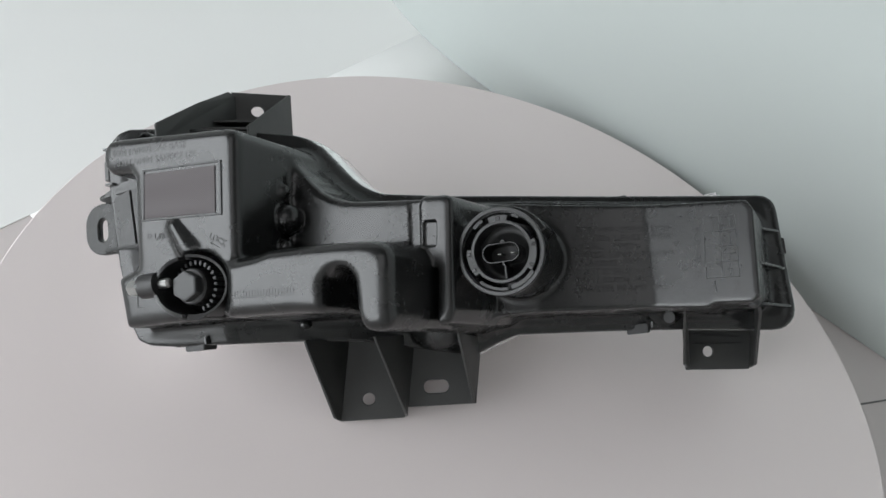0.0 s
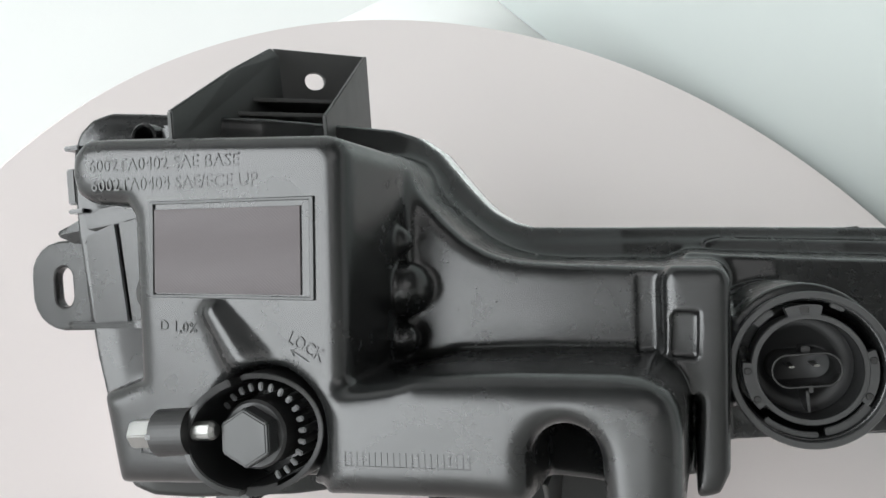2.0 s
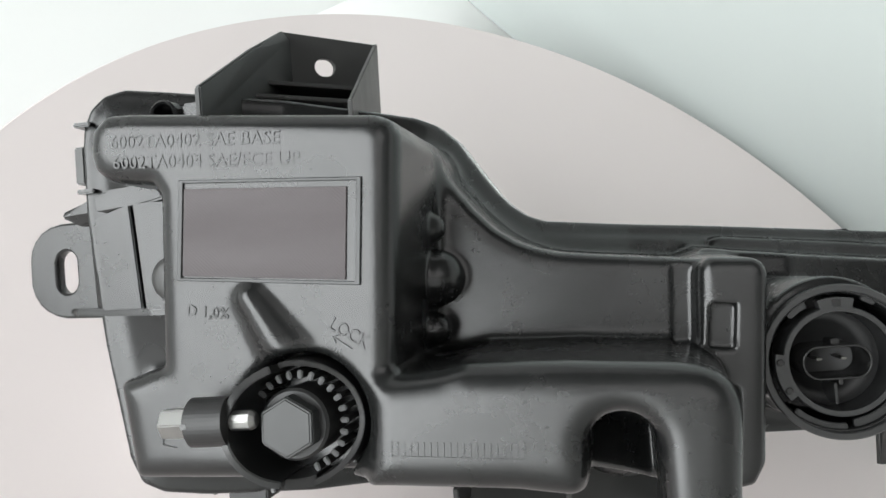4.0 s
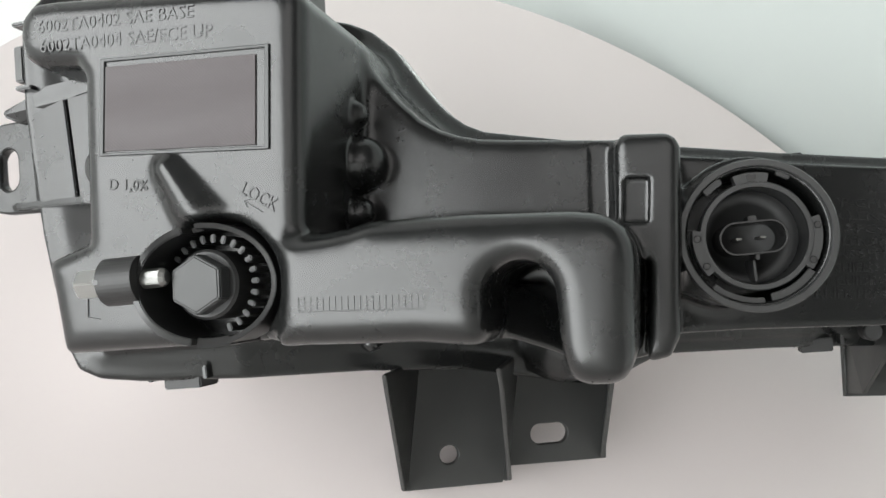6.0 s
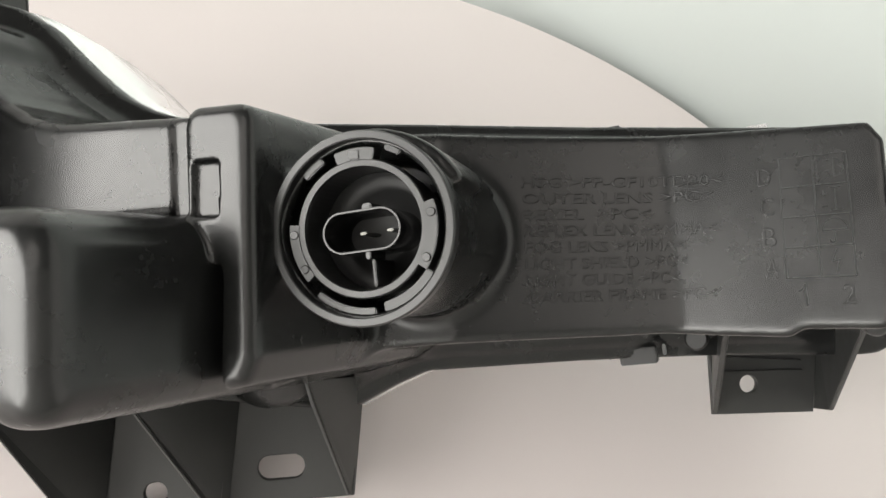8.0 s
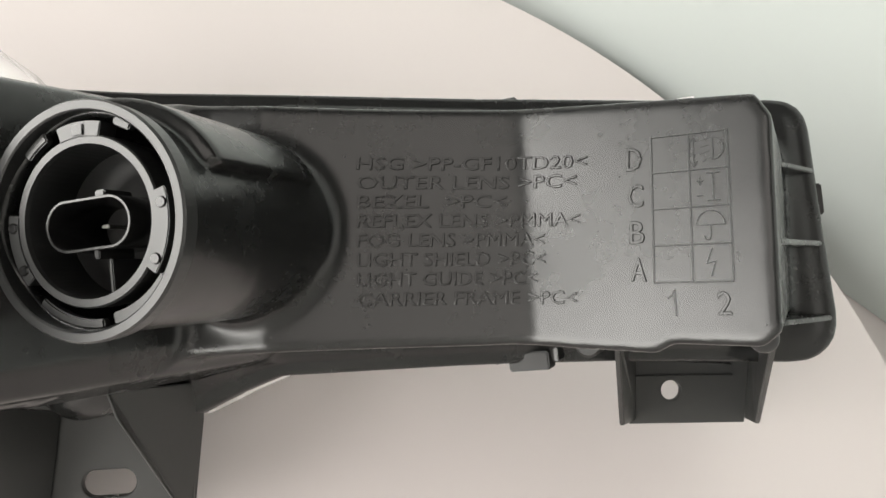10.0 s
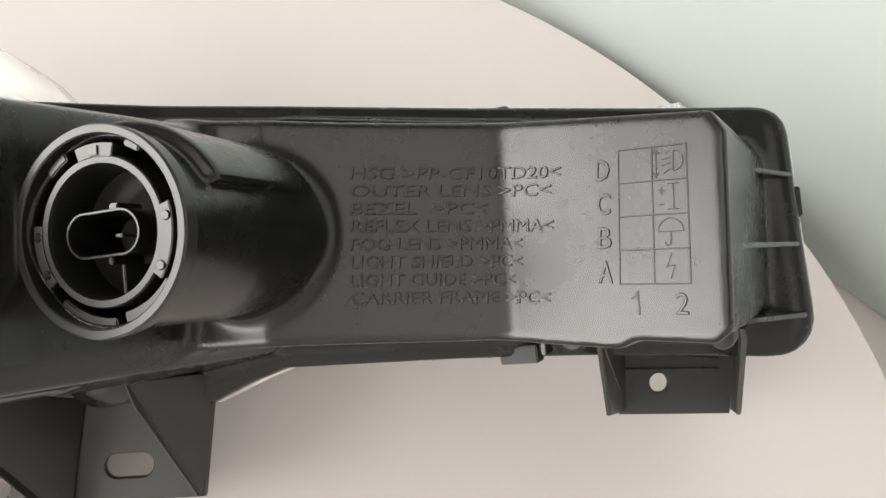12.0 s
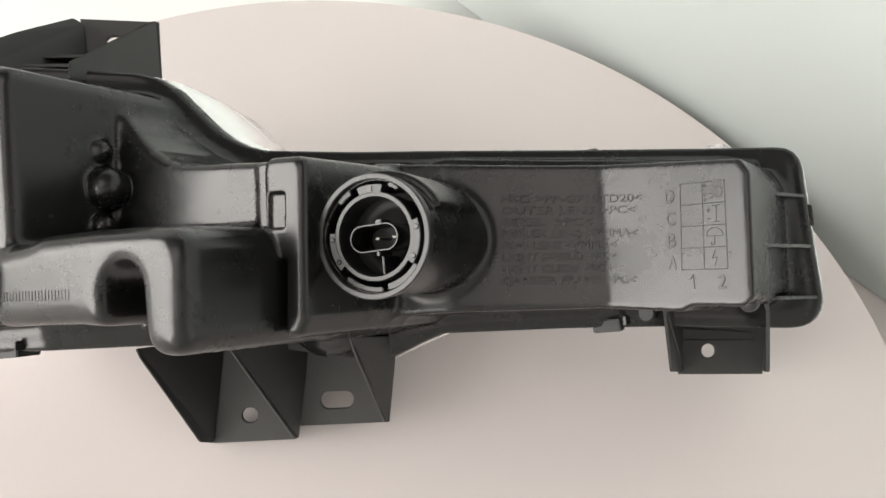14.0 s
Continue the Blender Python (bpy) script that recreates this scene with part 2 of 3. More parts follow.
# The line of the joint between housing and lens: z against x, in millimetres.
FX = np.array([-225, -160, -120, -90, -55, -25, 34, 90, 140], float)
FZ = np.array([29, 8, -22, -52, -86, -106, -144, -172, -192], float)
FLANGE = [(-220, 80), (-219.2, 87), (-217, 92.5), (-213, 96.5), (-207, 98.3), (-195, 97), (-138, 89.3), (-124, 87.2), (-117.5, 84.6), (-112, 79.3), (-104, 66), (-100.5, 60.8), (-97, 56.6), (-92, 52.6), (-86, 50.2), (-66, 48.6),
          (-24, 45.4), (41, 39.6), (123, 31.4), (127.5, 30.3), (130.8, 27.9), (132.8, 24.5), (133.6, 20), (134.5, -17), (135.5, -42), (135.2, -46.5), (134, -50.5), (131.6, -53.8), (128.3, -56.2), (124.5, -57.4), (119, -57.4), (67, -51),
          (19, -46.5), (-28, -43), (-38, -46.5), (-50, -52), (-62, -50), (-100, -38), (-128, -34), (-155, -32), (-191, -29.5), (-203, -27.5),
          (-209, -24), (-212, -16), (-217, 20), (-220, 60)]


def poly_sd(pts, X, Y):
    """The signed distance to a polygon, below nothing inside."""
    best, inside = np.full(X.shape, 1e9), np.zeros(X.shape, bool)
    for (ax, ay), (bx, by) in zip(pts, pts[1:] + pts[:1]):
        ex, ey = bx - ax, by - ay
        t = np.clip(((X - ax) * ex + (Y - ay) * ey) / (ex * ex + ey * ey), 0, 1)
        best = np.minimum(best, (X - ax - t * ex) ** 2 + (Y - ay - t * ey) ** 2)
        cross = (ay > Y) != (by > Y)
        inside ^= cross & (X < (Y - ay) / (by - ay if by != ay else 1e-9) * ex + ax)
    return np.where(inside, -1, 1) * np.sqrt(best)


def smin(a, b, k):
    h = np.clip(k - np.abs(a - b), 0, None) / k
    return np.minimum(a, b) - h * h * k * 0.25


def smax(a, b, k):
    return -smin(-a, -b, k)


def step(x, a, b):
    t = np.clip((x - a) / (b - a), 0, 1)
    return t * t * (3 - 2 * t)


def surface_mesh(name, V, lo, cell):
    """The surface where the field V is nothing, as quads with one vertex in each cell that it crosses."""
    S = V < 0
    n = np.array(V.shape)
    count, total = np.zeros(n - 1, np.int8), np.zeros((*(n - 1), 3), np.float32)
    corners = [(i, j, k) for i in (0, 1) for j in (0, 1) for k in (0, 1)]

    def cut(c):
        return tuple(slice(o, o + m - 1) for o, m in zip(c, n))

    inside = sum(S[cut(c)].astype(np.int8) for c in corners)
    cells = np.argwhere((inside > 0) & (inside < 8))
    pos, hits = np.zeros((len(cells), 3)), np.zeros(len(cells))
    for c in corners:
        for ax in range(3):
            if c[ax]:
                continue
            d = list(c)
            d[ax] = 1
            va, vb = V[tuple((cells + c).T)], V[tuple((cells + d).T)]
            m = (va < 0) != (vb < 0)
            t = np.where(m, va / np.where(m, va - vb, 1), 0)
            p = np.array(c, float)[None].repeat(len(cells), 0)
            p[:, ax] = t
            pos += p * m[:, None]
            hits += m
    at = cells + pos / hits[:, None]
    slopes = np.gradient(V)

    def sample(field, q):
        base = np.clip(np.floor(q).astype(int), 0, n - 2)
        w = q - base
        out = 0
        for c in corners:
            k = np.prod(np.where(np.array(c), w, 1 - w), 1)
            out = out + k * field[tuple((base + c).T)]
        return out

    for _ in range(2):
        grad = np.stack([sample(f, at) for f in slopes], 1)
        at = at - np.clip(sample(V, at) / np.maximum((grad**2).sum(1), 0.05), -0.4, 0.4)[:, None] * grad
    grad = np.stack([sample(f, at) for f in slopes], 1)
    grad /= np.linalg.norm(grad, axis=1, keepdims=True) + 1e-9
    verts = at * cell + lo
    ids = np.full(n - 1, -1, np.int32)
    ids[tuple(cells.T)] = np.arange(len(cells))
    quads = []
    for ax in range(3):
        u, v = (ax + 1) % 3, (ax + 2) % 3
        a = [slice(None)] * 3
        b = [slice(None)] * 3
        a[ax], b[ax] = slice(0, -1), slice(1, None)
        e = np.argwhere(S[tuple(a)] != S[tuple(b)])
        e = e[(e[:, u] > 0) & (e[:, v] > 0) & (e[:, u] < n[u] - 1) & (e[:, v] < n[v] - 1)]
        flip = S[tuple(a)][tuple(e.T)]
        ring = []
        for du, dv in ((0, 0), (-1, 0), (-1, -1), (0, -1)):
            q = e.copy()
            q[:, u] += du
            q[:, v] += dv
            ring.append(ids[tuple(q.T)])
        ring = np.stack(ring, 1)
        ring[~flip] = ring[~flip][:, ::-1]
        quads.append(ring)
    quads = np.concatenate(quads)
    me = bpy.data.meshes.new(name)
    me.from_pydata((verts * 0.001).tolist(), [], quads.tolist())
    me.update()
    me.polygons.foreach_set("use_smooth", [True] * len(me.polygons))
    me.normals_split_custom_set_from_vertices(grad.tolist())
    return me


def tray_z(x, y):
    """The back of the tray: two facets that meet in a soft crease, one of them rising towards the tube."""
    return -79.9 - 0.111 * (y + 8) + smax(0.2 * (61 - x) + 0.0028 * np.clip(61 - x, 0, 61) ** 2, 0.085 * (x - 61) + 0.0006 * np.clip(x - 61, 0, None) ** 2, 0.6)


def housing():
    cell = 0.9
    lo, hi = np.array([-226.0, -64.0, -202.0]), np.array([142.0, 104.0, 68.0])
    gx, gy, gz = (np.arange(a, b, cell) for a, b in zip(lo, hi))
    X2, Y2 = np.meshgrid(gx, gy, indexing="ij")
    X, Y, Z = X2[..., None], Y2[..., None], gz[None, None].astype(np.float32)
    F = np.interp(X2, FX, FZ)[..., None]

    def prism(pts, top, bottom, k, draft=0.05, kb=2.0):
        d = poly_sd(pts, X2, Y2)[..., None].astype(np.float32)
        top = np.asarray(top, np.float32)
        d = smax(d - draft * np.clip(top - Z, 0, 120), Z - top, k)
        return smax(d, np.asarray(bottom, np.float32) - Z, kb)

    # the deep box with the label, the neck, the arm, the slotted block and the tray
    box_top = 55 + 0.064 * (X + 150) + 0.039 * (Y - 48)
    V = prism([(-204.2, 75), (-202.8, 81), (-198, 84.7), (-190, 84.2), (-119, 75.0), (-115, 73.2), (-113.0, 69), (-115, 49), (-119, 7), (-125, -19), (-198, -18), (-201, 9.5), (-186.5, 13.5), (-183, 60), (-185, 63.5), (-199, 66), (-203, 69)], box_top, F, 7, 0.012)
    s_curve = [(-128, 76), (-121, 74.2), (-117.3, 71.2), (-113, 65.6), (-108, 59.0), (-103, 52.2), (-97, 45.6), (-91, 41.3), (-85, 38.6), (-79, 36.9), (-70, 35.5), (-61, 34.4), (-36, 31.2)]
    neck = prism(s_curve + [(-36, -15), (-125, -15)], 7.3 - 0.03 * (X + 118), F, 4.5, 0.02)
    V = smin(V, neck, 4.5)
    # round studs in the corner of box and neck
    for kx, ky, kz, kr in ((-114.6, 46.8, 15.5, 4.8), (-114.4, 31.8, 13.8, 9.0), (-115.4, 16.6, 15.5, 5.3)):
        V = smin(V, np.sqrt((X - kx) ** 2 + (Y - ky) ** 2 + (Z - kz) ** 2) - kr + 0.3, 1.2)
    arm = prism([(-126, 7.5), (-113, 8), (-107, 8.5), (-101, 9.8), (-75, 8.8), (-49, 6.8), (-43.5, 5.7), (-40, 4.1), (-37.2, 1.6), (-35.6, -1.8), (-35.2, -6), (-37.5, -28.5), (-38.5, -31.8), (-40.6, -34.4), (-43.5, -35.5), (-48, -35.4), (-54, -34.3), (-73, -24.3), (-90, -22), (-128, -20)], 58.3 + 0 * X, F, 8, 0.03)
    arch = np.maximum(np.hypot(X2 + 63.5, np.maximum(Y2 + 12.5, 0)) - 8.6, 0)
    arch = np.where(np.hypot(X2 + 63.5, np.maximum(Y2 + 12.5, 0)) > 8.6, arch, np.hypot(X2 + 63.5, np.maximum(Y2 + 12.5, 0)) - 8.6)[..., None]
    arm = smax(arm, -smax(arch, -8 - Z, 8), 6)
    V = smin(V, arm, 3)
    sill = prism([(-77, -10), (-50, -10), (-48, -35), (-55, -34.5), (-63, -29.5), (-71, -25), (-77, -22.5)], 22 - 1.5 * (X + 71), F, 3)
    V = smin(V, sill, 1)
    block = prism([(-39.7, 7), (-38.4, 27), (-37.4, 29.8), (-35.2, 31.6), (-23, 30.4), (-20.6, 29), (-19.4, 26), (-24.6, -28), (-28, -34), (-44, -37), (-46, -20)], 11.5 + 0 * X, F, 4, 0.03)
    block = smax(block, -smax(smax(X + 30.9 - 0.122 * (Y + 6.4), Y + 4.8, 4), -22 - Z, 1), 1.2)
    V = smin(V, block, 1.5)
    tray_top = tray_z(X, Y)
    tray = prism([(-30, 34.8), (-19, 33.2), (-8, 31.7), (2, 30.3), (18.7, 28.1), (45, 24.7), (60, 22.7), (117, 15.5), (120, 10), (117, -37), (113, -40), (94, -38.3), (90, -40.2), (72, -38.2), (56, -36.1), (43, -35.4), (17, -33.5), (0, -32.2), (-20, -31.6), (-30, -31.6)], tray_top, F, 1.2, 0.04)
    V = smin(V, tray, 4)
    # the bulb tube with its collar
    ax = X - 0.1 * Z
    radius = np.hypot(ax, Y + 1.5)
    tube = smax(smax(radius - 21.3 + 0.004 * Z, Z, 1.6), -110 - Z, 2)
    collar = smax(smax(smax(radius - 24.6, Z + 10.5 + 0.25 * (X - 14), 0.6), 7.6 - Y, 0.6), -62 - Z, 8)
    V = smin(V, tube, 5.5)
    V = smin(V, collar, 1.2)
    V = smax(V, -smax(radius - 19.4, -30 - Z, 1), 1)
    # the pocket of the adjuster, and the tapered rib that leads to it
    t = np.clip(((X + 156.8) * 10.5 + (Y - 30.3) * -17) / (10.5**2 + 17**2), 0, 1)
    rib = np.sqrt((X + 156.8 - 10.5 * t) ** 2 + (Y - 30.3 + 17 * t) ** 2 + (Z - 54.2 + 1.2 * t) ** 2) - (2.3 + 3.4 * t)
    V = smin(V, rib, 5)
    V = smax(V, -smax(np.hypot(X + 144.5, Y + 2.5) - 17.6, 40 - Z, 2), 3.5)
    # the skirt down to the joint
    skirt_d = poly_sd(FLANGE, X2, Y2)[..., None]
    skirt = smax(smax(skirt_d + 3.5 + 0.22 * np.clip(Z - F, 0, 60), Z - F - 5 - 2 * step(X, -120, -60) * step(-X, -112, -96), 4), F - Z, 2)
    V = smin(V, skirt, 4)
    rim = smax(smax(skirt_d, Z - F - 4, 2.5), F - 5 - Z, 2)
    V = smin(V, rim, 1.5)
    # the stepped ledge along the upper flange
    ledge = prism([(-23, 39), (-18, 40), (38, 34), (114, 24.5), (114, 12), (-23, 25)], F + 11, F, 2.0, 0.03)
    V = smin(V, ledge, 1.5)
    V = V.astype(np.float32)
    for axis in range(3):
        mid = [slice(None)] * 3
        low, high = list(mid), list(mid)
        mid[axis], low[axis], high[axis] = slice(1, -1), slice(0, -2), slice(2, None)
        W = V.copy()
        W[tuple(mid)] = 0.5 * V[tuple(mid)] + 0.25 * (V[tuple(low)] + V[tuple(high)])
        V = W
    # the small rectangular slot in the block
    V = np.maximum(V, -np.maximum(np.maximum(np.abs(X + 33.15 - 0.115 * (Y - 11.7)) - 3.6, np.abs(Y - 11.7 + 0.1 * (X + 33.15)) - 6.5), 9.4 - Z))
    # the flat neck drops by a fine step before it meets the block
    V = np.maximum(V, -np.maximum(np.maximum(np.abs(X + 43.4 - 0.07 * (Y - 18)) - 2.9, np.abs(Y - 21.5) - 14.5), 4.2 - 0.02 * (X + 43) - Z))
    return surface_mesh("housing", V.astype(np.float32), lo, cell)


link_mesh("housing", housing(), BLACK, lamp, "black moulded plastic rear housing with a fine grain")


def ring_inset(pts, d):
    """The outline moved inwards by d."""
    out = []
    for i, p in enumerate(pts):
        a, b = Vector(pts[i - 1]), Vector(pts[(i + 1) % len(pts)])
        t = (b - a).normalized()
        out.append((p[0] + t.y * d, p[1] - t.x * d))
    return out


def lens():
    bm = bmesh.new()
    rings = []
    for s, inset in ((0.0, 1.0), (0.03, -0.3), (0.12, -0.1), (0.35, 2.6), (0.65, 8.0), (0.88, 14.0), (1.0, 19.0)):
        ring = []
        for x, y in ring_inset(FLANGE, inset):
            z = float(np.interp(x, FX, FZ)) - 5
            height = 148.8 + 0.5391 * x + 0.5517 * y + 0.6364 * z
            deep = min(95.0 - 65.0 * float(step(x, -90.0, 30.0)), max(0.0, (height - 1.0) / 0.6364))
            ring.append(bm.verts.new(mm(x, y, z - s * deep)))
        rings.append(ring)
    for a, b in zip(rings, rings[1:]):
        for i in range(len(a)):
            j = (i + 1) % len(a)
            bm.faces.new((a[i], a[j], b[j], b[i]))
    bm.faces.new(rings[-1])
    return bm


part("lens", lens(), CLEAR, lamp, "clear polycarbonate outer lens", smooth=True)

# ribs on the end of the flange
for y0, z0, y1, z1 in ((6.2, -133, 5.6, -184), (-17.6, -94, -18.8, -184), (-40.6, -134, -43.4, -179)):
    part("end_rib", prism_bm([mm(116.5, y0, z0), mm(119.5, y0, z0 - 5), mm(133.4, y1, z1), mm(133.4, y1, z1 - 6), mm(112, y0, -185)], mm(0, 1.5, 0)), BLACK, lamp, bevel=0.0003)

# clips over the joint
def clip(x0, x1, y0, y1, z0, z1, reach):
    ob = part("joint_clip", box_bm(x0 * 0.001, x1 * 0.001, y0 * 0.001, y1 * 0.001, z0 * 0.001, z1 * 0.001), HOLDER, lamp, bevel=0.0005)
    for x in (x0 - 3.2, x1 + 3.2):
        if reach:
            part("clip_guide", box_bm((x - 0.7) * 0.001, (x + 0.7) * 0.001, (y0 + 3) * 0.001, (y1 + 1) * 0.001, z0 * 0.001, (z1 + 3) * 0.001), BLACK, ob, bevel=0.0003)


clip(-186, -173, -33.0, -27, 4, 16, True)
clip(33.5, 47, -50.6, -44.5, -151, -142.5, True)
clip(27, 44, 34, 40.0, -152, -146.5, False)
# a clip on the short end, the round shell behind the bracket, and a lug at the corner of the tray
clip(131.2, 135.6, -9.0, 1.6, -198, -189, False)
part("round_shell", lathe_bm([(0, 0.012), (0.016, 0.010), (0.021, 0.004), (0.022, -0.04), (0, -0.04)], 48), BLACK, lamp, smooth=True).location = mm(-64, -26, -62)
part("corner_lug", lathe_bm([(0, 0.0022)] + [(0.0034 * math.sin(radians(a)), 0.0022 * math.cos(radians(a))) for a in range(15, 91, 15)] + [(0.0034, -0.008), (0, -0.008)], 24), RIM, lamp, smooth=True).location = mm(113.0, -39.6, -86)
part("vent_boss", lathe_bm([(0, 0.004), (0.0034, 0.004), (0.0042, 0.003), (0.0042, -0.006), (0, -0.006)], 24), HOLDER, lamp, smooth=False).location = mm(62, -42.5, -138)
part("pivot_boss", lathe_bm([(0, 0.004), (0.0016, 0.0037), (0.0026, 0.0028), (0.0031, 0.001), (0.0031, -0.010), (0, -0.010)], 24), BLACK, lamp, smooth=True).location = mm(-124.6, -24.4, -13)
part("lens_lug", box_bm(0.088, 0.100, 0.026, 0.0385, -0.215, -0.188), CLEAR, lamp, bevel=0.002)

# ---- lower bracket ----
u_ = Vector((1, 0, -0.52)).normalized()
LOWER = axes(mm(-112, -72, -58), u_, (0, 1, 0))


def on_lower(x, y):
    return ((x + 112) * 0.001 / u_.x, (y + 72) * 0.001)


lower = plate("lower_bracket", [[on_lower(*p) for p in ((-128, -83), (-94, -85), (-92, -79), (-54.5, -81.5), (-49.5, -40), (-122, -34))],
                        stadium(*on_lower(-112, -72), 0.0083, 0.0078), stadium(*on_lower(-75, -69), 0.0165, 0.0088, turn=-0.06)], 0.003, LOWER, BRACKET, lamp, "black plastic mounting bracket with three ribs")
part("rib", prism_bm([mm(-116, -34, 4), mm(-116.2, -38, 2), mm(-125.5, -80.5, -38), mm(-128, -83, -49), mm(-120, -34, -54)], mm(1.8, 0, 0.5)), BRACKET, lower, bevel=0.0004)
part("rib", prism_bm([mm(-82, -36, -12), mm(-82.5, -43, -18), mm(-89.5, -83, -60), mm(-93, -85, -68), mm(-84, -36, -72)], mm(1.8, 0, 0.5)), BRACKET, lower, bevel=0.0004)
part("rib", prism_bm([mm(-47.2, -38.5, -50), mm(-47, -46, -52.7), mm(-55.6, -81.3, -86), mm(-56.2, -82.2, -91), mm(-48, -42, -92)], mm(1.8, 0, 0.5)), BRACKET, lower, bevel=0.0004)

# ---- end bracket ----
e_ = Vector((1, 0, -0.45)).normalized()
END = axes(mm(77, -68, -203), e_, (0, 1, 0))


def on_end(x, y):
    return ((x - 77) * 0.001 / e_.x, (y + 68) * 0.001)


endb = plate("end_bracket", [[on_end(*p) for p in ((62, -78.5), (101, -82.5), (108, -44), (64, -44))], stadium(*on_end(77, -68), 0.0082, 0.0082)], 0.003, END, BRACKET, lamp, "black plastic mounting bracket with two side ribs")
part("rib", prism_bm([mm(73, -40, -124), mm(71.5, -44, -130), mm(63.5, -74, -168), mm(62.5, -78.5, -203), mm(66, -44, -200)], mm(1.8, 0, 0.5)), BRACKET, endb, bevel=0.0004)
part("rib", prism_bm([mm(115, -42, -128), mm(115, -46, -134), mm(106.5, -79, -190), mm(101.5, -82.5, -221), mm(108, -44, -222)], mm(1.8, 0, 0.5)), BRACKET, endb, bevel=0.0004)
for y0, y1 in ((-54.6, -61.0), (-61.4, -65.0)):
    part("cross_rib", prism_bm([mm(63, y0, -197.5), mm(99, y1, -213.7), mm(99, y1, -211.0), mm(63, y0, -194.8)], mm(0, 1.1, 0)), BRACKET, endb, bevel=0.0003)

# ---- upper bracket ----
t_ = Vector((1, 0, -0.75)).normalized()
UPPER = axes(mm(-164, 116, -42), t_, (0, 1, 0))


def on_upper(x, y):
    return ((x + 164) * 0.001 / t_.x, (y - 116) * 0.001)


upper = part("upper_bracket", prism_bm([mm(-173, 80, 44), mm(-173, 91, 44), mm(-173.5, 112, 5), mm(-175, 127.5, -28), mm(-175, 126, -34), mm(-174, 82, -34)], mm(2.2, 0, 0.6)), BRACKET, lamp, "black plastic mounting bracket with a round hole", bevel=0.0005)
plate("bracket_plate", [[on_upper(*p) for p in ((-175.5, 128.5), (-146.5, 125.5), (-147.5, 84), (-175, 84))], stadium(*on_upper(-163.6, 116), 0.0087, 0.0078)], 0.0028, UPPER, BRACKET, upper)
part("rib", prism_bm([mm(-146, 125.5, -53), mm(-145, 124, -49), mm(-140, 91, 6), mm(-140, 84, 6), mm(-147, 84, -54)], mm(1.8, 0, 0.6)), BRACKET, upper, bevel=0.0004)
for y, z in ((104, -8), (97, 4)):
    part("cross_rib", prism_bm([mm(-173.5, y, z), mm(-143, y - 2, z - 20), mm(-147, y - 2, -52), mm(-174, y, -32)], mm(0, 1.4, 0)), BRACKET, upper, bevel=0.0003)

# ---- side tab ----
s_ = Vector((1, 0, 0.12)).normalized()
TAB = axes(mm(-235, 43, 24.5), s_, (0, 1, 0))


def on_tab(x, y):
    return ((x + 235) * 0.001 / s_.x, (y - 43) * 0.001)


tab = part("side_tab", prism_bm([mm(-231, 30.2, 25), mm(-226, 29.8, 29), mm(-198, 28.3, 34), mm(-186, 28, 34), mm(-186, 28, 20), mm(-231, 30.2, 20)], mm(0, 2.2, 0)), BLACK, lamp, "black plastic mounting tab with a long hole", bevel=0.0005)
plate("tab_plate", [[on_tab(*p) for p in ((-245.2, 47.5), (-244.6, 50.5), (-243, 53.2), (-240.6, 55.4), (-237.5, 56.9), (-233.1, 57.6), (-214, 57.2), (-214, 28.2), (-233.1, 29.0), (-236.8, 29.9), (-239.8, 31.4), (-242.3, 33.4), (-244.3, 36.4), (-245.3, 39.6))],
                    stadium(*on_tab(-231.6, 42.8), 0.0096, 0.0152)], 0.004, TAB, BLACK, tab, bevel=0.0008)
part("tab_fin", prism_bm([mm(-223.6, 56.4, 26.5), mm(-229.5, 59.6, 28), mm(-229.0, 61.0, 28.6), mm(-221.9, 63.2, 29), mm(-211.6, 66.6, 30), mm(-195.1, 67.1, 31.5), mm(-192, 62, 31.5), mm(-204.2, 60.3, 30.5)], mm(0.3, 0.2, 1.7)), BLACK, tab, bevel=0.0006)
for poly in (((-217.2, 58.3), (-204.0, 61.4), (-201.3, 28.5), (-215.4, 29.3)), ((-202.8, 61.4), (-182, 60.8), (-182, 28.2), (-200.1, 28.4))):
    part("tab_web", prism_bm([mm(x, y, 30.5 + 0.12 * (x + 208)) for x, y in poly], mm(0.2, 0, -2)), BLACK, tab, bevel=0.0004)
part("tab_slope", prism_bm([mm(-221.5, 57.8, 26.0), mm(-216.6, 58.2, 29.3), mm(-214.9, 29.2, 29.5), mm(-220, 28.8, 26.2)], mm(0.6, 0, -1.0)), BLACK, tab, bevel=0.0004)
part("tab_boss", lathe_bm([(0, 0.0034), (0.0045, 0.0032), (0.0064, 0.0022), (0.0074, 0.0006), (0.0076, -0.004), (0, -0.004)], 40), BRACKET, tab, smooth=True).location = mm(-190.5, 37.8, 31.5)

# the clip on the short side, and the round boss behind the box
side_clip = part("joint_clip", box_bm(-0.2222, -0.2188, 0.0692, 0.0808, 0.017, 0.031), BRACKET, lamp, bevel=0.0005)
for y in (66.6, 87.2):
    part("clip_guide", box_bm(-0.2208, -0.2150, (y - 0.7) * 0.001, (y + 0.7) * 0.001, 0.020, 0.033), BLACK, side_clip, bevel=0.0004)
part("rear_boss", lathe_bm([(0.0030, 0.004), (0.0034, 0.0105), (0.0040, 0.0110), (0.0046, 0.0105), (0.0050, -0.010), (0.0030, -0.010), (0.0030, 0.004)], 32), BLACK, lamp, smooth=False).location = mm(-190.5, 87.0, 22)
